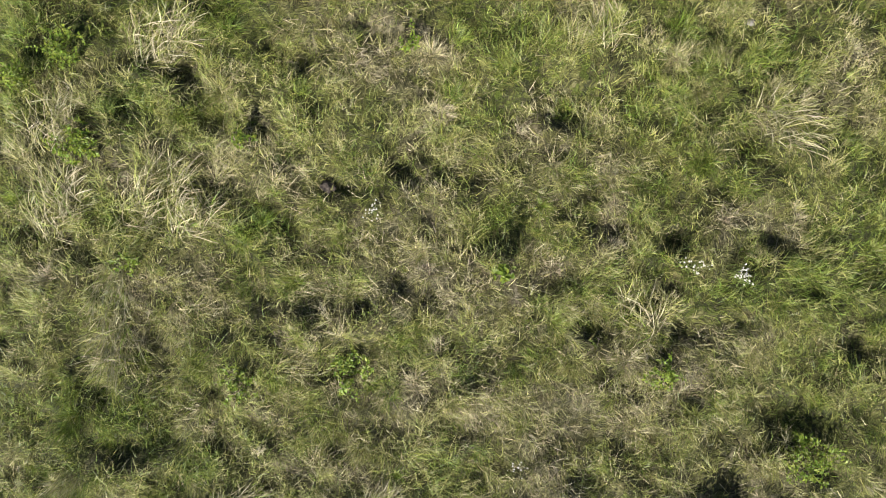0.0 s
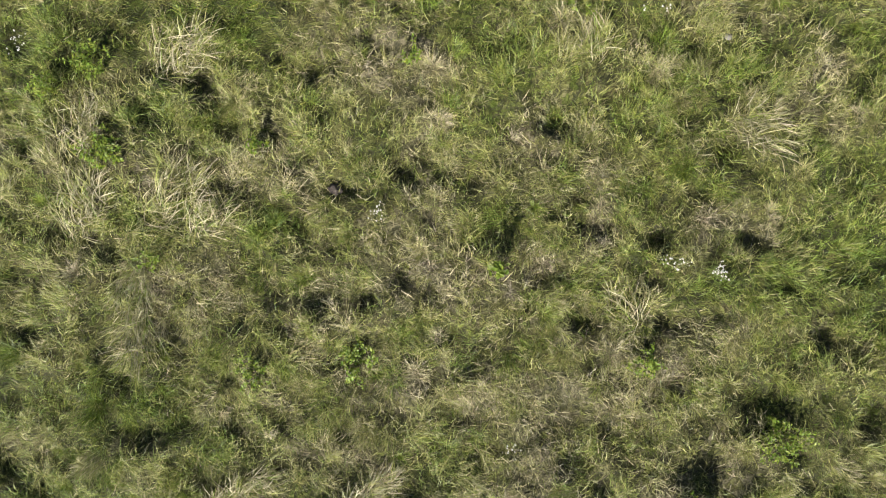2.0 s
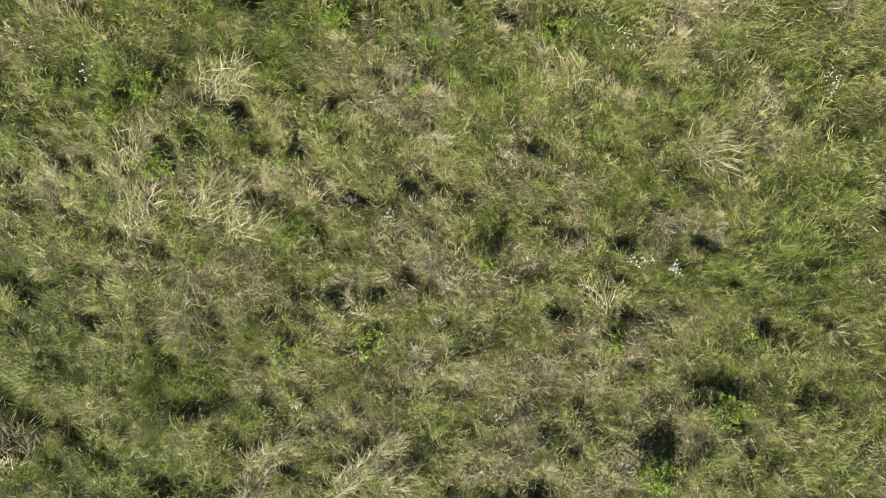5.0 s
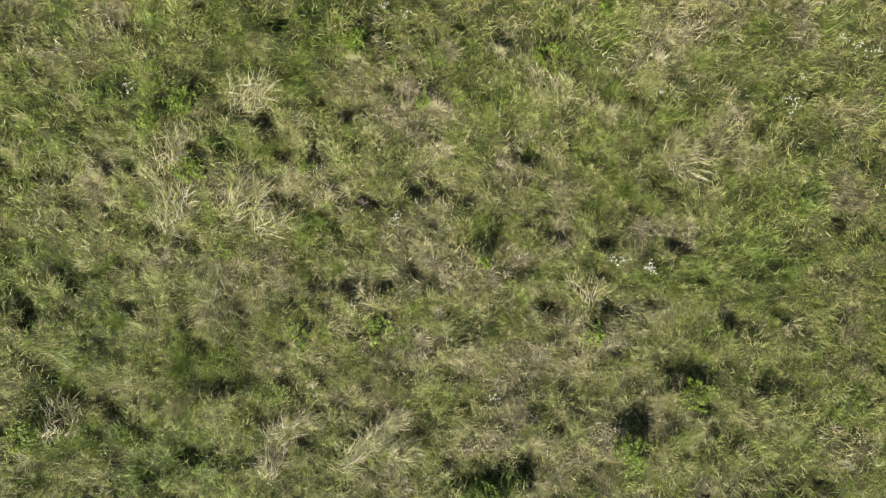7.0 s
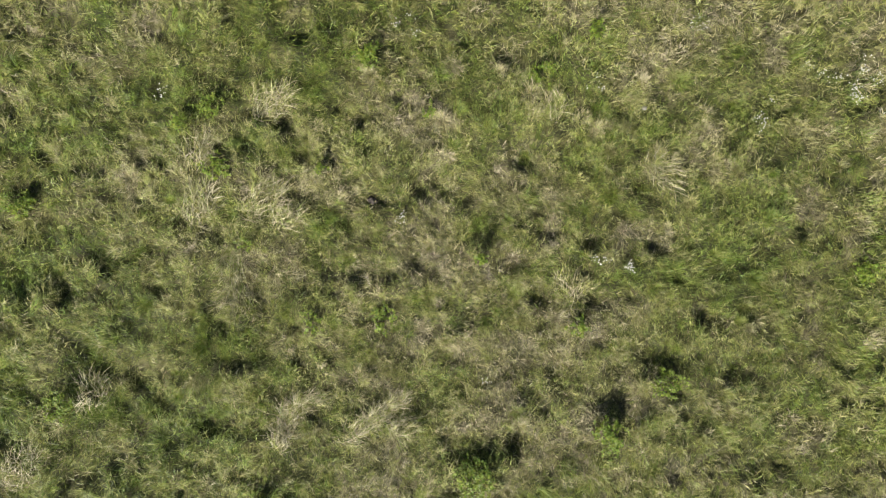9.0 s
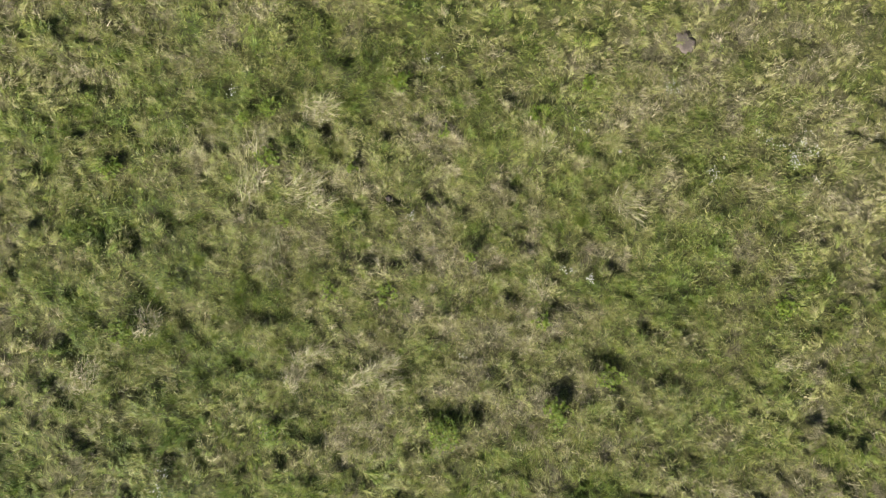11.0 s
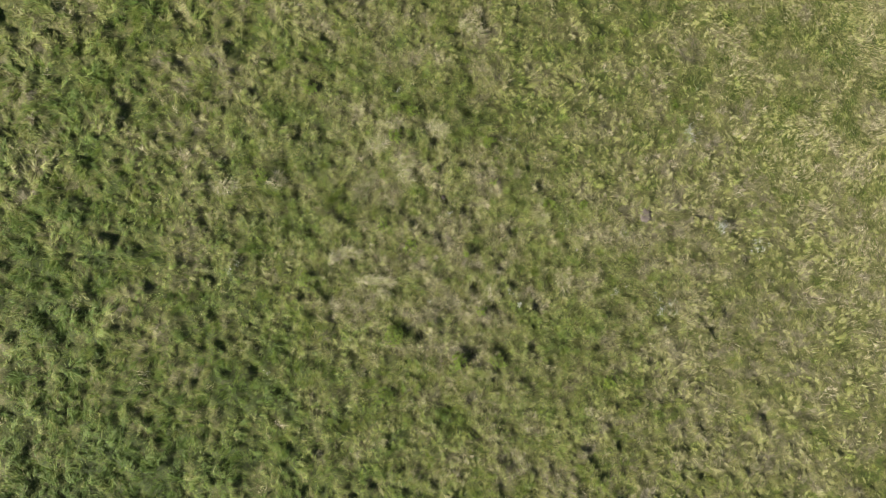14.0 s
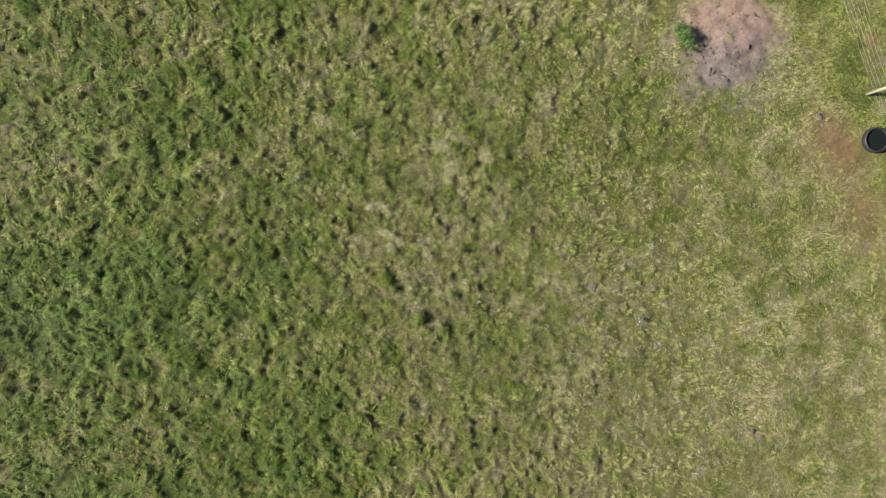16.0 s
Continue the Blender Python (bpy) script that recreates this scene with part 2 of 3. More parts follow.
def blades_mesh(name, base, way, length, steep, droop, width, dry, joints):
    """Grass blades: each rises from its base at an angle of steep, bends over to droop and tapers to a tip."""
    n = len(length)
    side = np.stack([-np.sin(way), np.cos(way), np.zeros(n)], 1)
    ahead = np.stack([np.cos(way), np.sin(way), np.zeros(n)], 1)
    roll = rng.uniform(-0.9, 0.9, n)
    at = base.copy()
    rows, wide = [], np.linspace(1.0, 0.55, joints + 1)
    for k in range(joints + 1):
        lift = steep + (droop - steep) * min(1.0, (k + 0.3) / joints)
        flat = side * np.cos(roll)[:, None] + np.cross(side, ahead) * np.sin(roll)[:, None] * -1
        if k < joints:
            half = flat * (width * wide[k] * 0.5)[:, None]
            rows += [at - half, at + half]
        else:
            rows.append(at.copy())
        at = at + (ahead * np.cos(lift)[:, None] + np.array([0, 0, 1.0]) * np.sin(lift)[:, None]) * (length / joints)[:, None]
        at[:, 2] = np.maximum(at[:, 2], base[:, 2] + 0.012)
    per = len(rows)
    verts = np.stack(rows, 1).reshape(-1, 3)
    first = np.arange(n)[:, None] * per
    polys = [first + np.array([[2 * k, 2 * k + 1, 2 * k + 3, 2 * k + 2]]) for k in range(joints - 1)]
    polys.append(first + np.array([[per - 3, per - 2, per - 1]]))
    mesh = fast_mesh(name, verts, polys)
    mesh.attributes.new("dry", "FLOAT", "POINT").data.foreach_set("value", np.repeat(dry, per).astype(np.float32))
    return mesh


# ---- the lie of the land ----
# hollows in the sward: x, y, radius
HOLLOWS_NEAR = [
    (-3.75, 2.24, 0.16), (-3.1, 2.08, 0.15), (-4.14, 1.6, 0.17), (-4.04, 1.37, 0.14), (-1.51, 1.7, 0.17), (-2.13, 1.38, 0.16),
    (-3.39, -1.19, 0.26), (-4.14, -1.61, 0.22), (-4.62, -1.58, 0.2), (-4.07, -2.42, 0.2), (1.75, -2.05, 0.4), (2.72, 1.42, 0.17),
    (2.07, 1.88, 0.13), (3.59, 1.36, 0.15), (2.72, -0.96, 0.16), (2.59, -1.23, 0.14), (3.49, -2.25, 0.27), (2.91, -2.76, 0.22),
    (3.17, 0.72, 0.14), (2.72, 0.14, 0.16), (-1.74, 1.14, 0.13), (-0.96, -0.64, 0.12)]
HOLLOWS_FAR = [
    (-6.14, -2.66, 0.25), (-5.53, -2.63, 0.36), (-6.67, -2.22, 0.2), (-4.26, -3.56, 0.2), (-6.68, -4.58, 0.3), (-7.56, 0.62, 0.25),
    (-5.49, 3.74, 0.22), (-5.01, 3.34, 0.2), (-1.77, 0.76, 0.15), (-0.65, 0.91, 0.15), (3.33, -2.9, 0.42), (4.68, -2.9, 0.3),
    (3.91, -1.95, 0.3), (5.47, -2.04, 0.25), (4.81, -1.24, 0.25), (4.12, 2.92, 0.25), (6.95, -0.22, 0.25), (1.5, -3.54, 0.16),
    (6.28, -3.97, 0.3), (6.78, -1.05, 0.25), (4.52, -4.09, 0.2)]
HOLLOWS = HOLLOWS_NEAR + HOLLOWS_FAR
SOIL_AT, DIRT_AT, DIRT_FAR_AT = (-4.65, 15.75), (2.1, 19.2), (5.6, 19.4)
TROUGH_AT, FENCE_Y = (2.55, 20.95), 21.4


def spread_of(x, y, at, rx, ry, turn, seed):
    """How far out a place lies in a ragged oval: 1 on its edge."""
    dx, dy = np.asarray(x) - at[0], np.asarray(y) - at[1]
    c, s = math.cos(turn), math.sin(turn)
    u, v = (dx * c + dy * s) / rx, (-dx * s + dy * c) / ry
    return np.hypot(u, v) * (0.78 + 0.44 * field(x, y, 0.9, seed)) + 0.12 * (field(x, y, 0.25, seed + 1) - 0.5)


def soil_out(x, y):
    return spread_of(x, y, SOIL_AT, 2.5, 2.75, radians(70), 31)


def dirt_out(x, y):
    return np.minimum(spread_of(x, y, DIRT_AT, 1.7, 1.15, 0.3, 41), np.minimum(spread_of(x, y, DIRT_FAR_AT, 2.4, 1.3, 0.0, 43) + 0.42, spread_of(x, y, (-2.2, 22.5), 0.5, 0.4, 0.0, 45) + 0.25))


def hollow(x, y):
    """1 in the middle of a hollow, 0 outside."""
    deep = np.zeros(np.shape(x))
    for hx, hy, r in HOLLOWS:
        deep = np.maximum(deep, np.exp(-((np.asarray(x) - hx) ** 2 + (np.asarray(y) - hy) ** 2) / (r * r)))
    return deep


def shortness(x, y):
    """0 in the rank meadow, 1 in the grazed turf by the fence."""
    return np.clip((y + 0.25 * x + 3.0 * (field(x, y, 5.0, 17) - 0.5) - 10.5) / 9.0, 0, 1)


def evenness(x, y):
    """0 in the tussocky part of the meadow, 1 where it lies calmer towards the fence."""
    return np.clip((0.34 * x + 0.94 * y + 2.0 * (field(x, y, 4.0, 18) - 0.5) - 1.0) / 12.0, 0, 1)


def lie(x, y):
    """Height of the ground."""
    wx, wy = x + 0.5 * (field(x, y, 0.45, 7) - 0.5), y + 0.5 * (field(x, y, 0.45, 9) - 0.5)
    humps = 0.14 * (field(x, y, 1.2, 3) - 0.5) + 0.20 * (field(wx, wy, 0.55, 4) - 0.5) + 0.22 * (field(wx, wy, 0.27, 6) - 0.5)
    rough = humps * (1 - 0.8 * np.maximum(shortness(x, y), 0.8 * evenness(x, y))) * np.clip(np.hypot(x, 1.4 * y) / 10.0, 0.9, 1.0) + 0.25 * (field(x, y, 14.0, 5) - 0.5)
    near = np.clip(1.6 - np.hypot(x, y) / 30.0, 0, 1)
    rough = rough * np.clip(soil_out(x, y) * 1.4 - 0.6, 0.25, 1)
    mound = 0.22 * np.clip(1 - soil_out(x, y), 0, 1) ** 0.8
    crumbs = 0.10 * (field(x, y, 0.42, 8) - 0.5) * (soil_out(x, y) < 1)
    return (rough - 0.13 * hollow(x, y)) * near + mound + crumbs


def lie_at(x, y):
    return float(lie(np.array([x]), np.array([y]))[0])


def dryness(x, y):
    """Share of dry, yellow blades over the meadow."""
    d = 0.475 + 0.24 * (field(x, y, 3.2, 11) - 0.5) + 0.46 * (field(x, y, 0.7, 12) - 0.5) + 0.14 * (field(x, y, 7.0, 13) - 0.5)
    return d + 0.013 * np.clip(y, -13, 0) + 0.006 * np.clip(y, 0, 9) + 0.045 * np.clip(x, -2, 0) + 0.003 * np.clip(x, 0, 12) + 0.02 - 0.03 * shortness(x, y) - 0.013 * np.clip(x + 5, -11, 3) * np.clip(-(y + 3) / 6.0, 0, 1)


def closeness(x, y):
    """Rough distance at which a stretch of the meadow is seen: it sets how fine the blades are and how much shade the
    ground colour holds.
    """
    near = np.maximum(np.abs(x) / 0.767, np.abs(y) / 0.4315)
    return np.clip(np.where(near < 11, near, np.maximum(11.0, np.hypot(x, y * 1.1) * 1.12)), 7.0, 40.0)


# ---- ground ----
half = np.concatenate([np.arange(0.05, 10.0, 0.10), np.arange(10.1, 27.0, 0.13), [28, 29.5, 31], [34, 40, 55, 90, 180, 400, 900]])
axis = np.concatenate([-half[::-1], half])
gx, gy = np.meshgrid(axis, axis, indexing="ij")
size = len(axis)
corner = (np.arange(size - 1)[:, None] * size + np.arange(size - 1)[None, :]).ravel()
ground_mesh = fast_mesh("ground", np.stack([gx.ravel(), gy.ravel(), lie(gx.ravel(), gy.ravel())], 1),
                        [np.stack([corner, corner + size, corner + size + 1, corner + 1], 1)])
ground_mesh.shade_smooth()
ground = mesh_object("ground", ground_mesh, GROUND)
flat_x, flat_y = gx.ravel(), gy.ravel()
for layer_name, share in (
        ("soil", np.clip(1.25 - soil_out(flat_x, flat_y) * 0.75, 0, 1)),
        ("rosy", np.clip(0.42 + 0.32 * (-(flat_x + 4.3) * 0.94 + (flat_y - 15.7) * 0.34), 0, 1)),
        ("dirt", np.clip(1.15 - dirt_out(flat_x, flat_y) * 0.65, 0, 1)),
        # painted shade eases off with viewing distance and where the turf lies even
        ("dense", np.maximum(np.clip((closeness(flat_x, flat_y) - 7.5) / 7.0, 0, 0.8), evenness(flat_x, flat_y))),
        ("dry", np.minimum(dryness(flat_x, flat_y), 0.60) - 0.79 - 0.07 * evenness(flat_x, flat_y))):    ground.data.attributes.new(layer_name, "FLOAT", "POINT").data.foreach_set("value", share.astype(np.float32))
tagged(ground, "uneven meadow ground with brown thatch and bare soil", "ground", kind="structure")


# ---- the grass ----
def in_sight(x, y):
    """True in the stretch of meadow that carries blades."""
    c, s = math.cos(radians(70)), math.sin(radians(70))
    u, v = (x + 0.3) * c + (y + 1.3) * s, -(x + 0.3) * s + (y + 1.3) * c
    ragged = 2.2 * field(x, y, 2.0, 91)
    return ((np.abs(u) < 26.0 - ragged) & (np.abs(v) < 16.5 - ragged)) | (np.hypot(x, y) < 16)


def bare(x, y, n):
    """True where a tuft can stand."""
    ok = in_sight(x, y) & ((soil_out(x, y) > 0.92 + 0.5 * rng.random(n) ** 4) | (rng.random(n) < 0.04))
    ok &= np.hypot(x - TROUGH_AT[0], y - TROUGH_AT[1]) > 0.70
    return ok & (dirt_out(x, y) > 0.35 + 1.1 * rng.random(n))


def grow(name, where, way, length, steep, droop, width, dry, joints, label):
    base = np.stack([where[0], where[1], lie(*where) - 0.02], 1)
    grass = mesh_object(name, blades_mesh(name, base, way, length, steep, droop, width, np.clip(dry, 0, 1), joints), GRASS if joints > 1 else PASTURE)
    return tagged(grass, label, "grass", kind="stuff")


def tufted(x, y):
    """0 in the small gaps between tufts, 1 in their middle."""
    return np.clip((field(x, y, 0.28, 61) * 0.7 + field(x, y, 0.12, 62) * 0.3) * 4.6 - 1.35, 0, 1)


def lean_at(x, y):
    """The way in which the sward leans over."""
    return 2 * math.pi * (1.5 * field(x, y, 2.6, 22) + 0.7 * field(x, y, 0.7, 23))


def blade_width(far):
    return 0.0048 * np.minimum(far / 7.0, 4.2) ** 1.2


def tussocks(name, joints, nearest, furthest, tufts, mixed, label):
    """The upright, leaning tufts of the meadow."""
    n = int(52 * 52 * tufts)
    tx, ty = rng.uniform(-26, 26, n), rng.uniform(-27, 25, n)
    far = closeness(tx, ty)
    keep = bare(tx, ty, n) & (far >= nearest) & (far < furthest) & (rng.random(n) > 1.15 * hollow(tx, ty) - 0.15)
    keep &= rng.random(n) > 0.6 * shortness(tx, ty)
    if nearest < 10:
        keep &= rng.random(n) < 0.15 + tufted(tx, ty)
    tx, ty, far = tx[keep], ty[keep], far[keep]
    m = len(tx)
    low = shortness(tx, ty)
    vigour = np.clip(0.35 + 0.95 * field(tx, ty, 0.36, 21) * rng.uniform(0.5, 1.4, m), 0.35, 1.35) * (1 - 0.5 * low)
    lean = lean_at(tx, ty) + rng.normal(0, 0.7, m)
    pull = rng.uniform(0.1, 1.4, m) + 1.2 * (rng.random(m) < 0.15)
    sort = rng.random(m)
    dry_tuft = dryness(tx, ty) + (0.05 if nearest > 10 else -0.02) + np.where(sort < 0.28, -0.26, np.where(sort < 0.72, -0.02, 0.21)) * (1 - 0.6 * low) + rng.normal(0, 0.11, m)
    count = np.maximum(5, (2300 if nearest < 1 else 1500 if nearest < 10 else 300) * (1 + 0.5 * low) * (7.0 / far) ** 1.9 / tufts * np.clip(rng.gamma(1.1, 0.9, m), 0.12, 3.5)).astype(int)
    who = np.repeat(np.arange(m), count)
    n = len(who)
    out, ring = rng.uniform(0, 2 * math.pi, n), np.sqrt(rng.random(n)) * (rng.uniform(0.04, 0.18, m) * (20.0 / tufts) ** 0.25)[who]
    wild = rng.uniform(0, 2 * math.pi, n)
    vx = pull[who] * np.cos(lean[who]) + 0.4 * np.cos(out) + 1.7 * np.cos(wild)
    vy = pull[who] * np.sin(lean[who]) + 0.4 * np.sin(out) + 1.7 * np.sin(wild)
    length = vigour[who] * rng.uniform(0.06, 0.27, n) * (1.5 if nearest > 10 else 1.0)
    width = (blade_width(far) * (1 - 0.35 * low))[who] * rng.uniform(0.5, 1.5, n)
    return grow(name, (tx[who] + ring * np.cos(out), ty[who] + ring * np.sin(out)), np.arctan2(vy, vx), length,
                rng.uniform(0.6, 1.45, n), rng.uniform(-0.9, 0.8, n), width, dry_tuft[who] + rng.normal(0, mixed, n) - 0.12, joints, label)


def mat(name, joints, nearest, furthest, wide, deep, tries, label):
    """The low, tangled mat of bent and fallen blades between the tufts."""
    x, y = rng.uniform(-wide, wide, tries), rng.uniform(-deep - 0.5, deep - 0.5, tries)
    away = closeness(x, y)
    gaps = field(x, y, 0.28, 61) * 0.7 + field(x, y, 0.12, 62) * 0.3
    keep = (rng.random(tries) < 1.25 * (max(7.0, nearest) / away) ** 2) & (away >= nearest) & (away < furthest)
    keep &= rng.random(tries) < np.clip(gaps * 3.0 - 0.5, 0.35, 1)
    x, y, away = x[keep], y[keep], away[keep]
    n = len(x)
    keep = bare(x, y, n) & (rng.random(n) > 0.55 * hollow(x, y)) & (rng.random(n) > 0.85 * shortness(x, y))
    x, y, away = x[keep], y[keep], away[keep]
    n = len(x)
    way = lean_at(x, y) + rng.normal(0, 1.3, n)
    fallen = rng.random(n) < 0.35
    length = rng.uniform(0.08, 0.24, n) * (1 - 0.45 * shortness(x, y))
    dry = dryness(x, y) + np.where(fallen, 0.12, -0.04) + 0.55 * (field(x, y, 0.22, 63) - 0.5) + rng.normal(0, 0.10, n) - 0.12
    return grow(name, (x, y), way, length, np.where(fallen, rng.uniform(0.0, 0.4, n), rng.uniform(0.4, 1.1, n)),
                rng.uniform(-0.5, 0.3, n), blade_width(away) * rng.uniform(0.6, 1.6, n), dry, joints, label)


def swathes(name, nearest, furthest, tufts, strands, scale, fine, joints, label):
    """Combed clumps of grass, laid over by wind and hooves, each clump of one colour and direction."""
    n = int(52 * 52 * tufts)
    tx, ty = rng.uniform(-26, 26, n), rng.uniform(-27, 25, n)
    far = closeness(tx, ty)
    low = shortness(tx, ty)
    keep = bare(tx, ty, n) & (far >= nearest - 3.0 * rng.random(n)) & (far < furthest) & (rng.random(n) > 1.15 * hollow(tx, ty) - 0.15)
    keep &= rng.random(n) < (0.08 + tufted(tx, ty) if joints > 1 else np.clip(field(tx, ty, 0.32, 81) * 2.8 - 0.35, 0.25, 1) * (1 - 0.70 * np.clip(low * 1.15, 0, 1)))
    tx, ty, far, low = tx[keep], ty[keep], far[keep], low[keep]
    m = len(tx)
    calm = np.clip((0.34 * tx + 0.94 * ty + 2.0) / 14.0, 0, 1)
    size = scale * rng.gamma(4.0, 0.25, m).clip(0.45, 2.2) * (1 - 0.4 * np.clip((0.34 * tx + 0.94 * ty + 2.0) / 14.0, 0, 1)) * (np.clip(far / 17.0, 0.62, 1.0) if joints == 1 else 1.0)
    lean = lean_at(tx, ty) + rng.normal(0, 0.5, m)
    sort = rng.random(m)
    dry = (0.32 + 0.05 * np.clip((0.34 * tx + 0.94 * ty + 6.0) / 8.0, 0, 1) if nearest > 1 else 0.33) + 0.7 * (dryness(tx, ty) - 0.40) + 0.005 * np.clip(0.34 * tx + 0.94 * ty, -14, 14) - 0.005 * np.clip(0.94 * tx - 0.34 * ty, 0, 12) * (1 - calm) - 0.006 * np.clip(-0.34 * tx - 0.94 * ty - 5.0, 0, 12) + (0.30 - 0.14 * calm) * (field(tx, ty, 0.42, 82) - 0.5) + np.where(sort < 0.30, -0.14, np.where(sort < 0.80, 0.0, 0.13)) * (1 - 0.65 * calm) + rng.normal(0, 0.05, m)
    dry = np.minimum(dry, 0.64 - 0.21 * calm)
    dry -= 0.20 * np.clip((ty - 18.5) / 2.0, 0, 1)
    count = np.maximum(6, strands * (size / scale) ** 1.3 * np.clip(17.0 / far, 0.7, 1.6) * rng.uniform(0.5, 1.5, m) * (1 + 2.2 * calm * (joints == 1))).astype(int)
    who = np.repeat(np.arange(m), count)
    n = len(who)
    out, ring = rng.uniform(0, 2 * math.pi, n), np.sqrt(rng.random(n))
    along, across = 0.26 * size[who] * ring * np.cos(out), 0.095 * size[who] * ring * np.sin(out)
    c, s = np.cos(lean[who]), np.sin(lean[who])
    x, y = tx[who] + along * c - across * s, ty[who] + along * s + across * c
    way = lean[who] + 1.4 * across / size[who] + rng.normal(0, 0.50 if joints == 1 else 0.85, n)
    length = (size * (1 - 0.30 * calm))[who] * rng.uniform(0.20, 0.52, n)
    height = (0.20 * (1 - 0.75 * calm) * size)[who] * (1 - ring ** 2) * rng.random(n)
    base = np.stack([x, y, lie(x, y) + height], 1)
    width = (fine * (1 - 0.45 * calm) * np.clip(far / 14.0, 0.7, 1.7))[who] * rng.uniform(0.6, 1.6, n)
    mesh = blades_mesh(name, base, way, length, rng.uniform(0.0, 0.75, n) * (1 - 0.5 * low[who]), rng.uniform(-0.6, 0.3, n), width,
                       np.clip(dry[who] + rng.normal(0, 0.08, n) + rng.normal(0, 0.07, n) * calm[who], 0, 1), joints)
    return tagged(mesh_object(name, mesh, GRASS if joints > 1 else PASTURE), label, "grass", kind="stuff")


def turf(name, tries, label):
    """Short, bitten grass towards the fence."""
    x, y = rng.uniform(-16, 26, tries), rng.uniform(4, 25, tries)
    u, v = 0.8 * x + 0.6 * y, 0.8 * y - 0.6 * x
    patch = field(u, v, 0.33, 71) * 0.45 + field(v, u, 0.13, 72) * 0.55
    low = shortness(x, y)
    keep = (rng.random(tries) < np.clip(low * 1.3, 0, 1)) & bare(x, y, tries) & (rng.random(tries) < np.clip(patch * 2.4 - 0.45, 0.45, 1))
    x, y, low, patch = x[keep], y[keep], low[keep], patch[keep]
    n = len(x)
    green = np.clip((y - 18.6 + 2.0 * (field(x, y, 1.5, 74) - 0.5)) / 2.2, 0, 1)
    u, v = 0.8 * x + 0.6 * y, 0.8 * y - 0.6 * x
    dry = 0.56 + 0.4 * (dryness(x, y) - 0.45) + 0.10 * (field(u, v, 1.1, 73) - 0.5) + 0.26 * (field(v, u, 0.21, 75) - 0.5) + rng.normal(0, 0.06, n) - 0.22 * green
    return grow(name, (x, y), lean_at(x, y) + rng.normal(0, 0.6, n), rng.uniform(0.07, 0.24, n) * (1.25 - 0.4 * low), rng.uniform(0.2, 1.0, n), rng.uniform(-0.3, 0.3, n),
                rng.uniform(0.011, 0.022, n), dry, 1, label)


tussocks("meadow_grass", 2, 0, 8.6, 24.0, 0.10, "long leaning meadow grass, olive green mixed with straw")
tussocks("meadow_grass", 2, 8.6, 12.0, 18.0, 0.09, "rough pasture grass in leaning green and straw-coloured tufts")
tussocks("meadow_grass", 2, 12.0, 99, 3.0, 0.09, "rough pasture grass in clumps of green and bleached straw")
mat("grass_mat", 2, 0, 11, 9.0, 5.4, 220000, "low tangled mat of bent green and dead grass")
swathes("matted_meadow_grass", 0.0, 11.5, 50.0, 12, 0.30, 0.0054, 2, "small combed clumps in the long meadow grass")
swathes("combed_pasture_grass", 11.5, 99, 28.0, 24, 0.48, 0.0120, 1, "pasture grass lying in combed clumps of green and straw")
turf("short_grass", 720000, "short grazed olive turf near the fence")


def outfield(name, tries, label):
    """Coarse grass over the rest of the pasture, thinning out with distance."""
    far, turn = 14 + 76 * rng.random(tries) ** 1.5, rng.uniform(0, 2 * math.pi, tries)
    x, y = far * np.cos(turn), far * np.sin(turn)
    keep = ~in_sight(x, y)
    x, y, far = x[keep], y[keep], far[keep]
    n = len(x)
    dry = np.clip(dryness(np.clip(x, -24, 24), np.clip(y, -24, 24)), 0.2, 0.6) + rng.normal(0, 0.18, n) - 0.1
    return grow(name, (x, y), lean_at(x, y) + rng.normal(0, 1.2, n), rng.uniform(0.15, 0.38, n), rng.uniform(0.5, 1.2, n), rng.uniform(-0.5, 0.3, n),
                0.0017 * far * rng.uniform(0.6, 1.5, n), dry, 1, label)


outfield("far_pasture_grass", 220000, "rough pasture grass stretching away over the field")


# ---- things in the meadow ----
def dry_tuft(x, y, r, way, strands, label, soft=0.75):
    """A swept tuft of bleached grass, combed over in one direction."""
    top = empty("dry_grass_tuft", x, y, lie_at(x, y))
    for name, n, spread, mat_ in (("straw", int(strands * soft * 0.7), 0.7, STRAW), ("grass", strands // 2, 1.0, GRASS)):
        out, ring = rng.uniform(0, 2 * math.pi, n), r * np.sqrt(rng.random(n))
        u, v = 1.6 * ring * np.cos(out), 1.0 * ring * np.sin(out)
        px, py = u * math.cos(way) - v * math.sin(way), u * math.sin(way) + v * math.cos(way)
        base = np.stack([px, py, lie(px + x, py + y) - lie_at(x, y)], 1)
        ways = way + rng.normal(0, spread, n)
        blade = blades_mesh(name, base, ways, rng.uniform(0.16, 0.45, n) * (0.75 + r), rng.uniform(0.5, 1.2, n), rng.uniform(-0.8, 0.2, n),
                            0.0065 * rng.uniform(0.5, 1.6, n), np.clip(rng.normal(0.5 if name == "straw" else 0.35, 0.18, n), 0, 1), 3)
        tagged(mesh_object(name, blade, mat_, top), kind="stuff")
    return tagged(top, label, "grass tuft", "dry grass tufts")


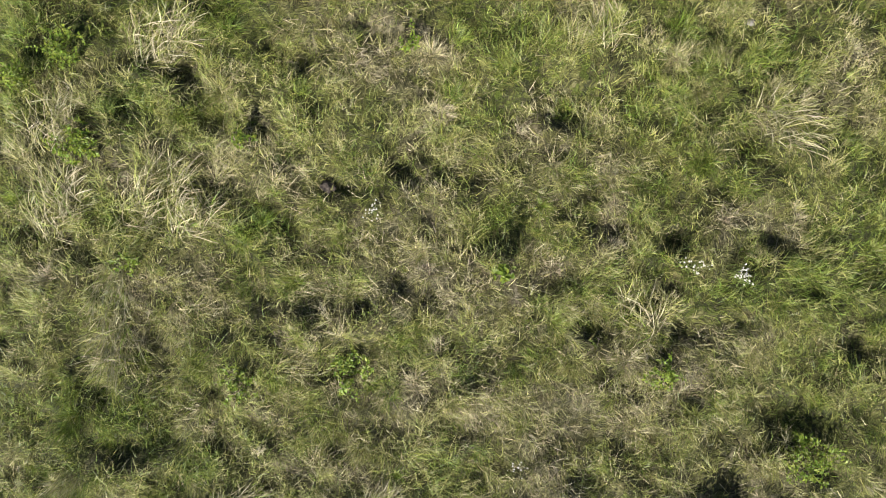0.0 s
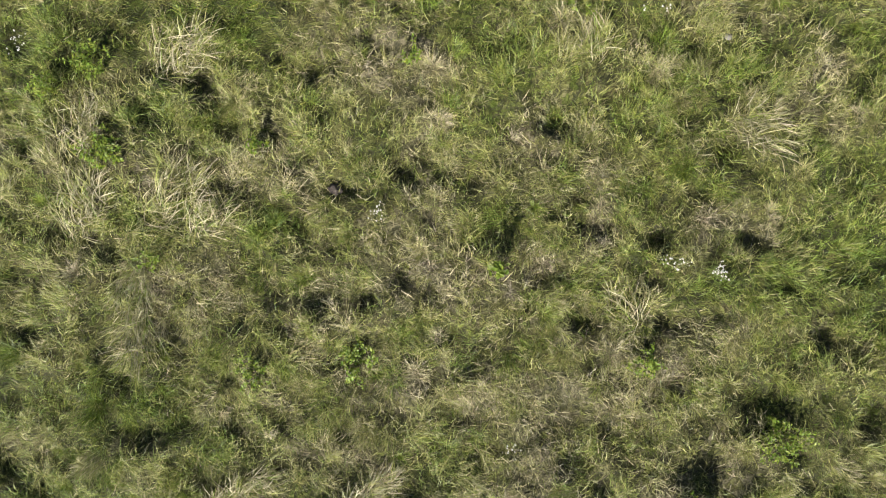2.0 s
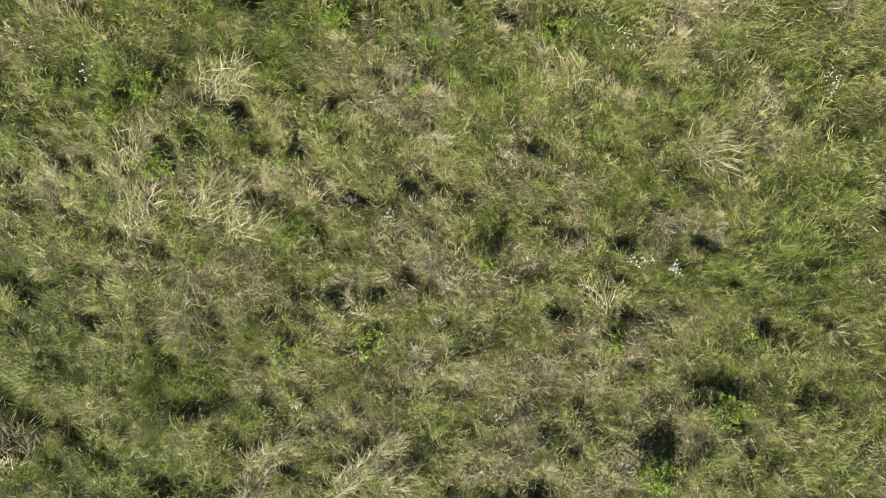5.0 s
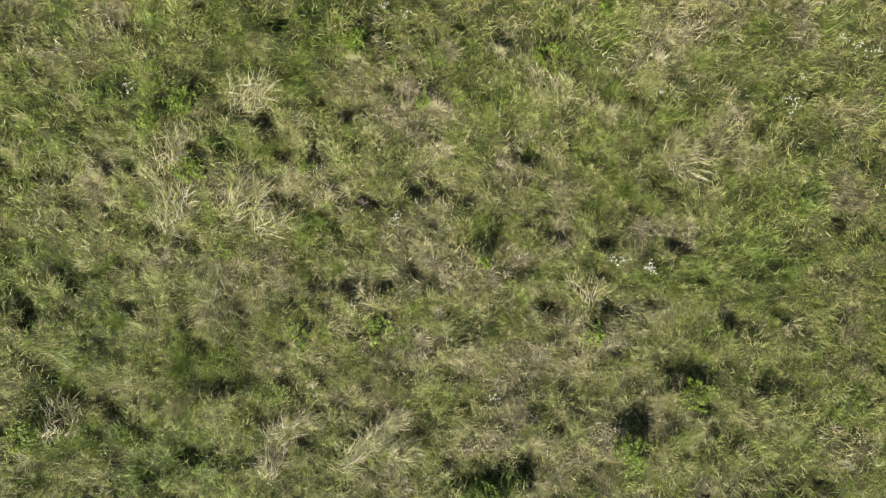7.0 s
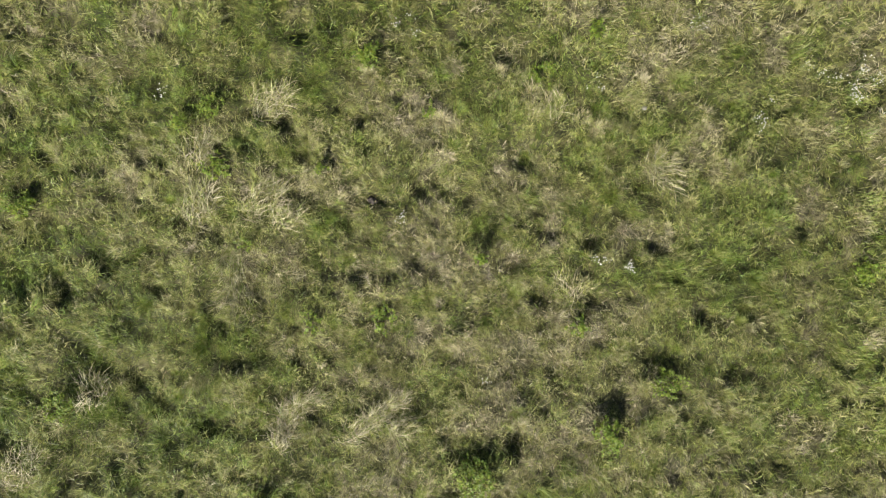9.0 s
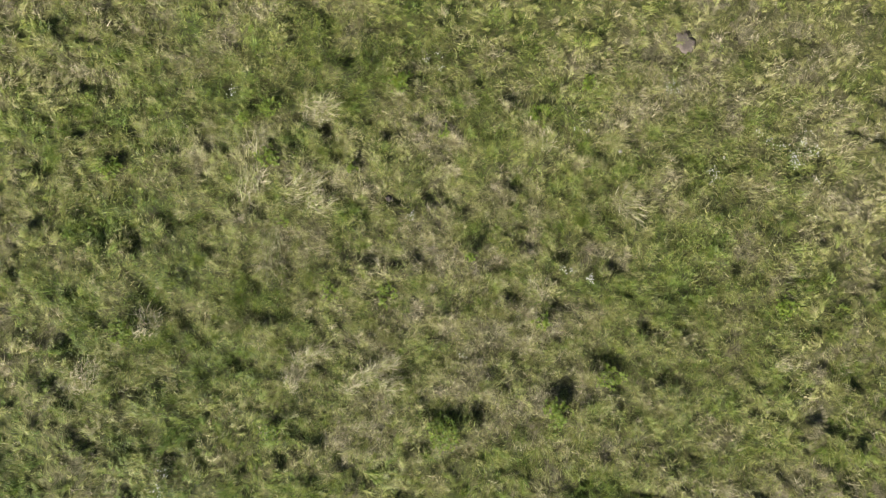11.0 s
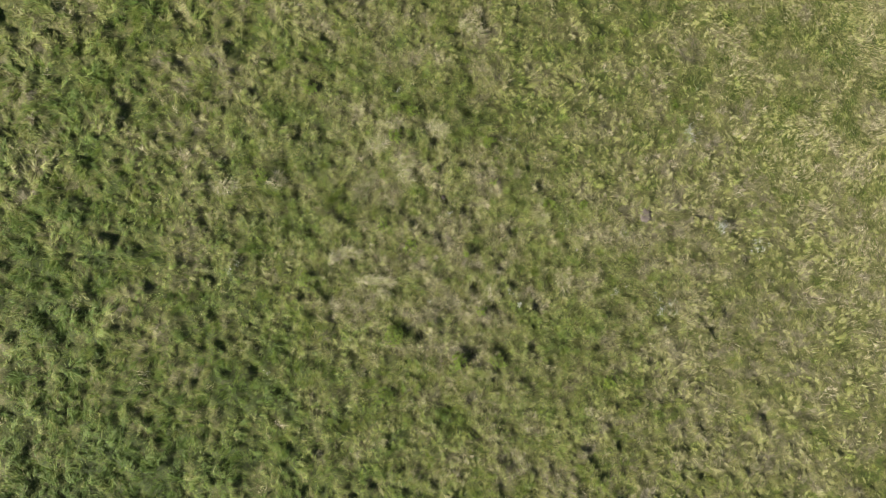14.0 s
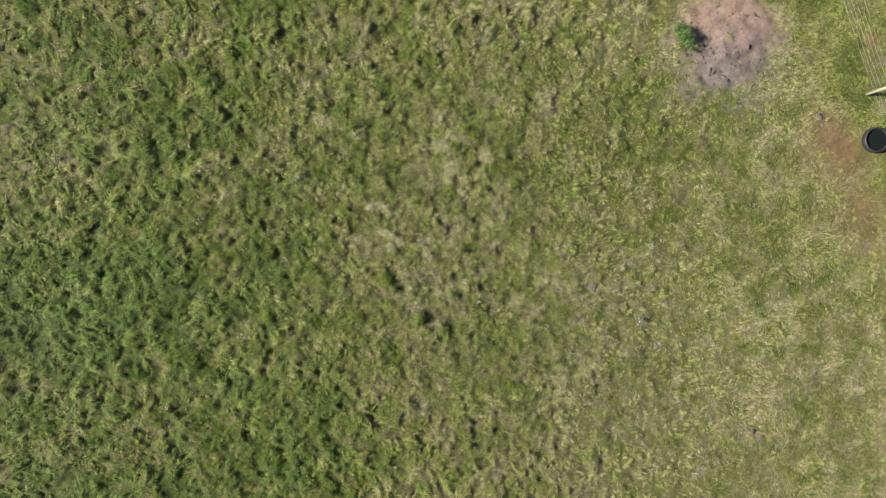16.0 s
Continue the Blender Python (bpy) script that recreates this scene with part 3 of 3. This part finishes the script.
def leaf_cloud(name, centres, ways, lifts, sizes):
    """Pointed, slightly folded leaves, four corners each."""
    n = len(sizes)
    ahead = np.stack([np.cos(ways) * np.cos(lifts), np.sin(ways) * np.cos(lifts), np.sin(lifts)], 1)
    side = np.stack([-np.sin(ways), np.cos(ways), rng.uniform(-0.5, 0.5, n)], 1)
    side /= np.linalg.norm(side, axis=1)[:, None]
    up = np.array([0, 0, 1.0])
    s1 = sizes[:, None]
    rows = [centres, centres + ahead * s1 * 0.5 - side * s1 * 0.26 + up * s1 * 0.08, centres + ahead * s1 - up * s1 * 0.15,
            centres + ahead * s1 * 0.5 + side * s1 * 0.26 + up * s1 * 0.08]
    first = np.arange(n)[:, None] * 4
    return fast_mesh(name, np.stack(rows, 1).reshape(-1, 3), [first + np.array([[0, 1, 2]]), first + np.array([[0, 2, 3]])])


def stalks(name, feet, tips, thick):
    """Thin three-sided stalks from feet to tips."""
    n = len(feet)
    rows = []
    for k in range(3):
        a = 2 * math.pi * k / 3
        rows.append(feet + np.array([math.cos(a), math.sin(a), 0]) * thick)
    for k in range(3):
        a = 2 * math.pi * k / 3
        rows.append(tips + np.array([math.cos(a), math.sin(a), 0]) * thick * 0.5)
    first = np.arange(n)[:, None] * 6
    return fast_mesh(name, np.stack(rows, 1).reshape(-1, 3),
                     [first + np.array([[0, 1, 4, 3]]), first + np.array([[1, 2, 5, 4]]), first + np.array([[2, 0, 3, 5]]), first + np.array([[3, 4, 5]])])


def herb(x, y, r, label, tall=0.27, leaf=0.045, mat_=None):
    """A clump of leafy herbs: many stalks with leaves up their length."""
    top = empty("herb_clump", x, y, lie_at(x, y))
    n = max(8, int(560 * r * r))
    out, ring = rng.uniform(0, 2 * math.pi, n), r * np.sqrt(rng.random(n)) * rng.uniform(0.6, 1.1, n)
    feet = np.stack([ring * np.cos(out), ring * np.sin(out), np.zeros(n)], 1)
    feet[:, 2] = lie(feet[:, 0] + x, feet[:, 1] + y) - lie_at(x, y)
    tips = feet + np.stack([rng.normal(0, 0.05, n), rng.normal(0, 0.05, n), rng.uniform(0.5, 1.15, n) * tall], 1)
    tagged(mesh_object("stalk_growth", stalks("stalk_growth", feet, tips, 0.003), STEM, top), kind="stuff")
    each = 12
    who, far_up = np.repeat(np.arange(n), each), np.tile(np.linspace(0.25, 1.0, each), n)
    centres = feet[who] + (tips - feet)[who] * far_up[:, None]
    leaves = leaf_cloud("foliage", centres, rng.uniform(0, 2 * math.pi, n * each), rng.uniform(-0.3, 0.6, n * each), leaf * rng.uniform(0.6, 1.25, n * each))
    tagged(mesh_object("foliage", leaves, mat_ or HERB, top), kind="stuff")
    return tagged(top, label, "herb", "leafy herbs in the meadow")


def flowers(x, y, r, label, thick=1.0):
    """White umbels on thin stalks."""
    top = empty("white_flowers", x, y, lie_at(x, y))
    n = max(4, int(420 * r ** 1.3 * thick))
    knots = rng.normal(0, r * 0.55, (max(3, n // 9), 2))
    spot = knots[rng.integers(0, len(knots), n)] + rng.normal(0, 0.018 + r * 0.08, (n, 2))
    feet = np.stack([spot[:, 0], spot[:, 1], np.zeros(n)], 1)
    feet[:, 2] = lie(feet[:, 0] + x, feet[:, 1] + y) - lie_at(x, y)
    tips = feet + np.stack([rng.normal(0, 0.03, n), rng.normal(0, 0.03, n), rng.uniform(0.22, 0.34, n)], 1)
    tagged(mesh_object("stalk_growth", stalks("stalk_growth", feet, tips, 0.0025), STEM, top), kind="stuff")
    for tip in tips:
        bm = bmesh.new()
        wide = rng.uniform(0.006, 0.014)
        for k in range(7):
            a, d = 2.4 * k, wide * 0.75 * math.sqrt(k / 7)
            m = Matrix.Translation((d * math.cos(a), d * math.sin(a), 0.004 * math.cos(3 * a))) @ Matrix.Diagonal((1, 1, 0.45, 1))
            bmesh.ops.create_icosphere(bm, subdivisions=1, radius=wide * 0.42, matrix=m)
        head = part("flower_head", bm, PETAL, top, "small white flower head")
        head.location = tip
    return tagged(top, label, "flowers", "white flowers in the meadow")


def lump(name, r, height, mat_, seed, label, category, x, y, group="", detail=2, ragged=0.35):
    """A rough low lump: a clod, a stone, a dried pat."""
    bm = bmesh.new()
    bmesh.ops.create_icosphere(bm, subdivisions=detail, radius=1.0)
    for v in bm.verts:
        p = v.co.copy()
        k = 1 + ragged * noise.noise(p * 1.7 + Vector((seed, seed * 2, 0))) + ragged * 0.5 * noise.noise(p * 4.0 + Vector((0, seed, seed)))
        v.co = Vector((p.x * r * k, p.y * r * k * (0.88 + 0.10 * math.sin(seed)), max(-0.25, p.z) * height * k))
    ob = part(name, bm, mat_, None, "", True)
    ob.matrix_world = pose(x, y, lie_at(x, y) + height * 0.1, 0, 0, seed * 70)
    return tagged(ob, label, category, group)


# bleached tufts: x, y, radius, way they are combed, strands
for tx, ty, tr, tw, tn in [
        (-3.36, 2.44, 0.30, 20, 420), (-3.91, -0.38, 0.22, -95, 300), (-3.84, -1.03, 0.22, -85, 300), (-4.59, 0.46, 0.28, 60, 320), (-3.42, 0.59, 0.30, 40, 380),
        (-4.66, 1.47, 0.22, 70, 180), (2.27, -0.76, 0.18, 120, 160), (3.91, 1.46, 0.24, -40, 240), (1.88, 2.59, 0.18, 100, 160), (-2.97, 0.33, 0.20, 30, 220)]:
    dry_tuft(tx, ty, tr, radians(tw), tn, "bleached tuft of long grass combed over by wind")
for tx, ty, tr, tw, tn in [
        (-2.74, -3.22, 0.16, 70, 180), (-2.82, -3.50, 0.17, 80, 220), (-2.88, -3.76, 0.15, 85, 190),
        (-0.84, -3.00, 0.15, 40, 190), (-1.08, -3.18, 0.16, 30, 200), (-1.32, -3.38, 0.16, 45, 200), (-1.58, -3.58, 0.15, 40, 160),
        (-2.44, -3.02, 0.16, 10, 220), (-6.43, -3.13, 0.26, 80, 260), (-7.65, -4.51, 0.30, 60, 320), (-0.70, -3.38, 0.18, 20, 240), (-5.0, 6.1, 0.3, 20, 260)]:
    dry_tuft(tx, ty, tr, radians(tw), tn, "flattened pale straw lying in the green grass", 0.85)

for hx, hy, hr in [
        (-4.43, 2.31, 0.24), (-4.27, 1.21, 0.28), (-4.92, 1.95, 0.18), (-2.32, 1.27, 0.14), (-3.68, -0.15, 0.14), (-1.09, -1.41, 0.28), (-2.38, -1.54, 0.20),
        (-0.44, 2.37, 0.12), (2.46, -1.44, 0.20), (4.20, -2.41, 0.30), (-1.57, 3.39, 0.30), (2.58, 4.04, 0.20), (1.63, 3.17, 0.25)]:
    herb(hx, hy, hr, "bright green leafy herbs growing through the grass")
for hx, hy, hr in [
        (-6.94, -3.26, 0.30), (3.14, -3.37, 0.35), (7.78, -0.19, 0.28), (0.70, -4.29, 0.42), (-7.80, 0.40, 0.30),
        (-9.38, -13.09, 0.50), (1.93, -6.16, 0.40), (-3.16, -4.98, 0.30)]:
    herb(hx, hy, hr, "patch of fresh green herbs among meadow grass", 0.28, 0.05)
herb(0.66, -0.25, 0.07, "single tall herb with pale green leaves", 0.42, 0.07)

for fx, fy, fr, ft in [
        (3.31, -0.33, 0.085, 2.4), (2.70, -0.17, 0.08, 0.9), (2.92, -0.13, 0.07, 0.9), (-0.83, 0.40, 0.12, 0.8), (0.75, -2.48, 0.08, 0.8), (-0.82, 3.94, 0.20, 0.6),
        (-5.33, 2.51, 0.12, 0.8), (4.49, 4.17, 0.20, 0.7), (6.70, 3.29, 0.18, 0.6), (7.58, 3.33, 0.35, 0.8), (2.62, 3.01, 0.14, 0.5)]:
    flowers(fx, fy, fr, "cluster of small white flowers in the grass", ft)
for fx, fy, fr, ft in [
        (6.96, 6.84, 0.25, 2.4), (8.41, 7.27, 0.26, 1.7), (3.73, 8.49, 0.32, 1.3), (-5.35, -6.45, 0.25, 0.7), (-1.79, -8.45, 0.20, 0.6), (5.78, 2.56, 0.28, 0.5), (7.38, 2.97, 0.35, 0.5)]:
    flowers(fx, fy, fr, "dense patch of white flowers in dry grass", ft)

lump("stone", 0.05, 0.03, STONE, 1.3, "small pale grey stone lying in the grass", "stone", 3.60, 2.68)
for dx, dy, dr, ds in [(-1.41, 0.72, 0.09, 2.1), (14.64, 10.70, 0.24, 3.4), (4.60, 5.37, 0.26, 4.2), (0.56, 18.76, 0.17, 5.0), (14.2, 10.4, 0.16, 6.2)]:
    lump("dung_pat", dr, 0.04, DUNG, ds, "dried dark dung pat on the grass", "dung pat", dx, dy, "dung pats", 3, 0.6)


# ---- the bare soil with its bush ----
def bush(x, y, label):
    top = empty("bush", x, y, lie_at(x, y) - 0.03)
    bm = bmesh.new()
    tips = []
    for k in range(34):
        a, lean_out = rng.uniform(0, 2 * math.pi), rng.uniform(0.15, 1.15)
        tip = Vector((0.80 * lean_out * math.cos(a), 0.50 * lean_out * math.sin(a), rng.uniform(0.45, 0.95) * (1.15 - 0.5 * lean_out)))
        foot = Vector((0.10 * math.cos(a), 0.10 * math.sin(a), 0))
        knee = foot.lerp(tip, 0.5) + Vector((0, 0, 0.12))
        for p, q, thick, thin in ((foot, knee, 0.012, 0.009), (knee, tip, 0.009, 0.004)):
            m = Matrix.Translation((p + q) / 2) @ (q - p).to_track_quat("Z", "Y").to_matrix().to_4x4()
            bmesh.ops.create_cone(bm, segments=5, radius1=thick, radius2=thin, depth=(q - p).length, matrix=m)
        tips.append((foot, knee, tip))
    part("branches", bm, STEM, top)
    n = 1500
    who, far_up = rng.integers(0, len(tips), n), rng.uniform(0.25, 1.05, n)
    line = np.array([[list(p) for p in t] for t in tips])
    u = np.clip(far_up * 2, 0, 1)[:, None], np.clip(far_up * 2 - 1, 0, 1.1)[:, None]
    at = line[who, 0] * (1 - u[0]) + line[who, 1] * (u[0] - u[1]) + line[who, 2] * u[1] + rng.normal(0, 0.06, (n, 3))
    at[:, 2] = np.maximum(at[:, 2], 0.06)
    leaves = leaf_cloud("foliage", at, rng.uniform(0, 2 * math.pi, n), rng.uniform(-0.5, 0.6, n), rng.uniform(0.06, 0.13, n))
    tagged(mesh_object("foliage", leaves, BUSH, top), kind="stuff")
    return tagged(top, label, "bush")


bush(-5.50, 13.50, "low bright green bush at the edge of bare soil")
placed = 0
while placed < 120:
    a, d = rng.uniform(0, 2 * math.pi), math.sqrt(rng.random()) * 2.7
    cx, cy = SOIL_AT[0] + d * math.cos(a), SOIL_AT[1] + d * math.sin(a)
    if float(soil_out(np.array([cx]), np.array([cy]))[0]) < 1.0:
        lump("earth_clod", float(rng.choice([0.02, 0.03, 0.045, 0.07, 0.11], p=[0.35, 0.35, 0.2, 0.08, 0.02])), float(rng.uniform(0.012, 0.03)), CLOD,
             float(rng.uniform(0, 9)), "dark crumbly clod of earth on bare soil", "clod", cx, cy, "earth clods", 2, 1.5)
        placed += 1


# ---- fence and trough ----
def fence(label):
    top = empty("wire_fence", 0.27, FENCE_Y, 0.0)
    spacing, heights = 5.6, (0.35, 0.58, 0.81, 1.04, 1.27, 1.50)
    for k in range(-6, 7):
        px = 0.27 + k * spacing
        bm = bmesh.new()
        bmesh.ops.create_cone(bm, segments=14, radius1=0.085, radius2=0.075, depth=2.0, cap_ends=True, matrix=Matrix.Translation((0, 0, 0.62)))
        edge = [e for e in bm.edges if all(v.co.z > 1.6 for v in e.verts)]
        bmesh.ops.bevel(bm, geom=edge, offset=0.018, segments=2, affect="EDGES")
        for v in bm.verts:
            v.co.x += 0.012 * noise.noise(v.co * 3 + Vector((k * 5.1, 0, 0)))
            v.co.y += 0.012 * noise.noise(v.co * 3 + Vector((0, k * 5.1, 0)))
        post = part("post", bm, POST, top, "round weathered wooden post", True)
        post.location = (k * spacing, 0, lie_at(px, FENCE_Y))
        for h in heights:
            bm = bmesh.new()
            bmesh.ops.create_cone(bm, segments=8, radius1=0.022, radius2=0.016, depth=0.05, cap_ends=True, matrix=Matrix.Rotation(radians(90), 4, "X"))
            clip = part("insulator", bm, PLASTIC, post, "white plastic insulator")
            clip.location = (0, 0.10, h)
    for h in heights:
        bm = bmesh.new()
        ends = [-6 * spacing + 12 * spacing * i / 96 for i in range(97)]
        rings = []
        for ex in ends:
            u = (ex / spacing) % 1.0
            sag = -0.025 * 4 * u * (1 - u) * (0.6 + 0.4 * math.sin(h * 40))
            z = h + sag + lie_at(0.27 + round(ex / spacing) * spacing, FENCE_Y)
            rings.append([bm.verts.new((ex, 0.112 + 0.0032 * math.cos(a), z + 0.0032 * math.sin(a))) for a in (0.5, 2.1, 3.6, 5.2)])
        for r1, r2 in zip(rings, rings[1:]):
            for i in range(4):
                bm.faces.new((r1[i], r1[(i + 1) % 4], r2[(i + 1) % 4], r2[i]))
        part("wire", bm, WIRE, top, "taut pale fence wire", True)
    return tagged(top, label, "fence")


fence("six-wire pasture fence on round weathered wooden posts")


def trough(x, y, label):
    """A round rubber tub with a rolled rim, full of water."""
    top = empty("water_trough", x, y, lie_at(x, y) - 0.02)
    outline = [(0.58, 0.0), (0.655, 0.03), (0.69, 0.12), (0.70, 0.26), (0.695, 0.34), (0.68, 0.375), (0.65, 0.39), (0.615, 0.375), (0.60, 0.34), (0.585, 0.14), (0.57, 0.05)]
    bm = bmesh.new()
    rings = []
    for r, z in [(0.886 * wide, 0.85 * high) for wide, high in outline]:
        rings.append([bm.verts.new((r * math.cos(2 * math.pi * k / 64), r * math.sin(2 * math.pi * k / 64), z)) for k in range(64)])
    for r1, r2 in zip(rings, rings[1:]):
        for k in range(64):
            bm.faces.new((r1[k], r1[(k + 1) % 64], r2[(k + 1) % 64], r2[k]))
    bm.faces.new(rings[-1])
    bm.faces.new(list(reversed(rings[0])))
    part("tub", bm, RUBBER, top, "thick black rubber tub", True)
    for k in range(28):
        bm = bmesh.new()
        bmesh.ops.create_cube(bm, size=1.0, matrix=Matrix.Diagonal((0.020, 0.045, 0.19, 1)))
        bmesh.ops.bevel(bm, geom=list(bm.edges), offset=0.006, segments=1, affect="EDGES")
        rib = part("rib", bm, RUBBER, top)
        a = 2 * math.pi * k / 28
        rib.matrix_local = Matrix.Translation((0.617 * math.cos(a), 0.617 * math.sin(a), 0.155)) @ Matrix.Rotation(a, 4, "Z") @ Matrix.Rotation(0.35, 4, "X")
    bm = bmesh.new()
    bmesh.ops.create_circle(bm, cap_ends=True, segments=64, radius=0.524)
    water = part("water", bm, WATER, top, "dark still water")
    water.location = (0, 0, 0.23)
    return tagged(top, label, "trough")


trough(TROUGH_AT[0], TROUGH_AT[1], "round black rubber water trough on trodden ground")
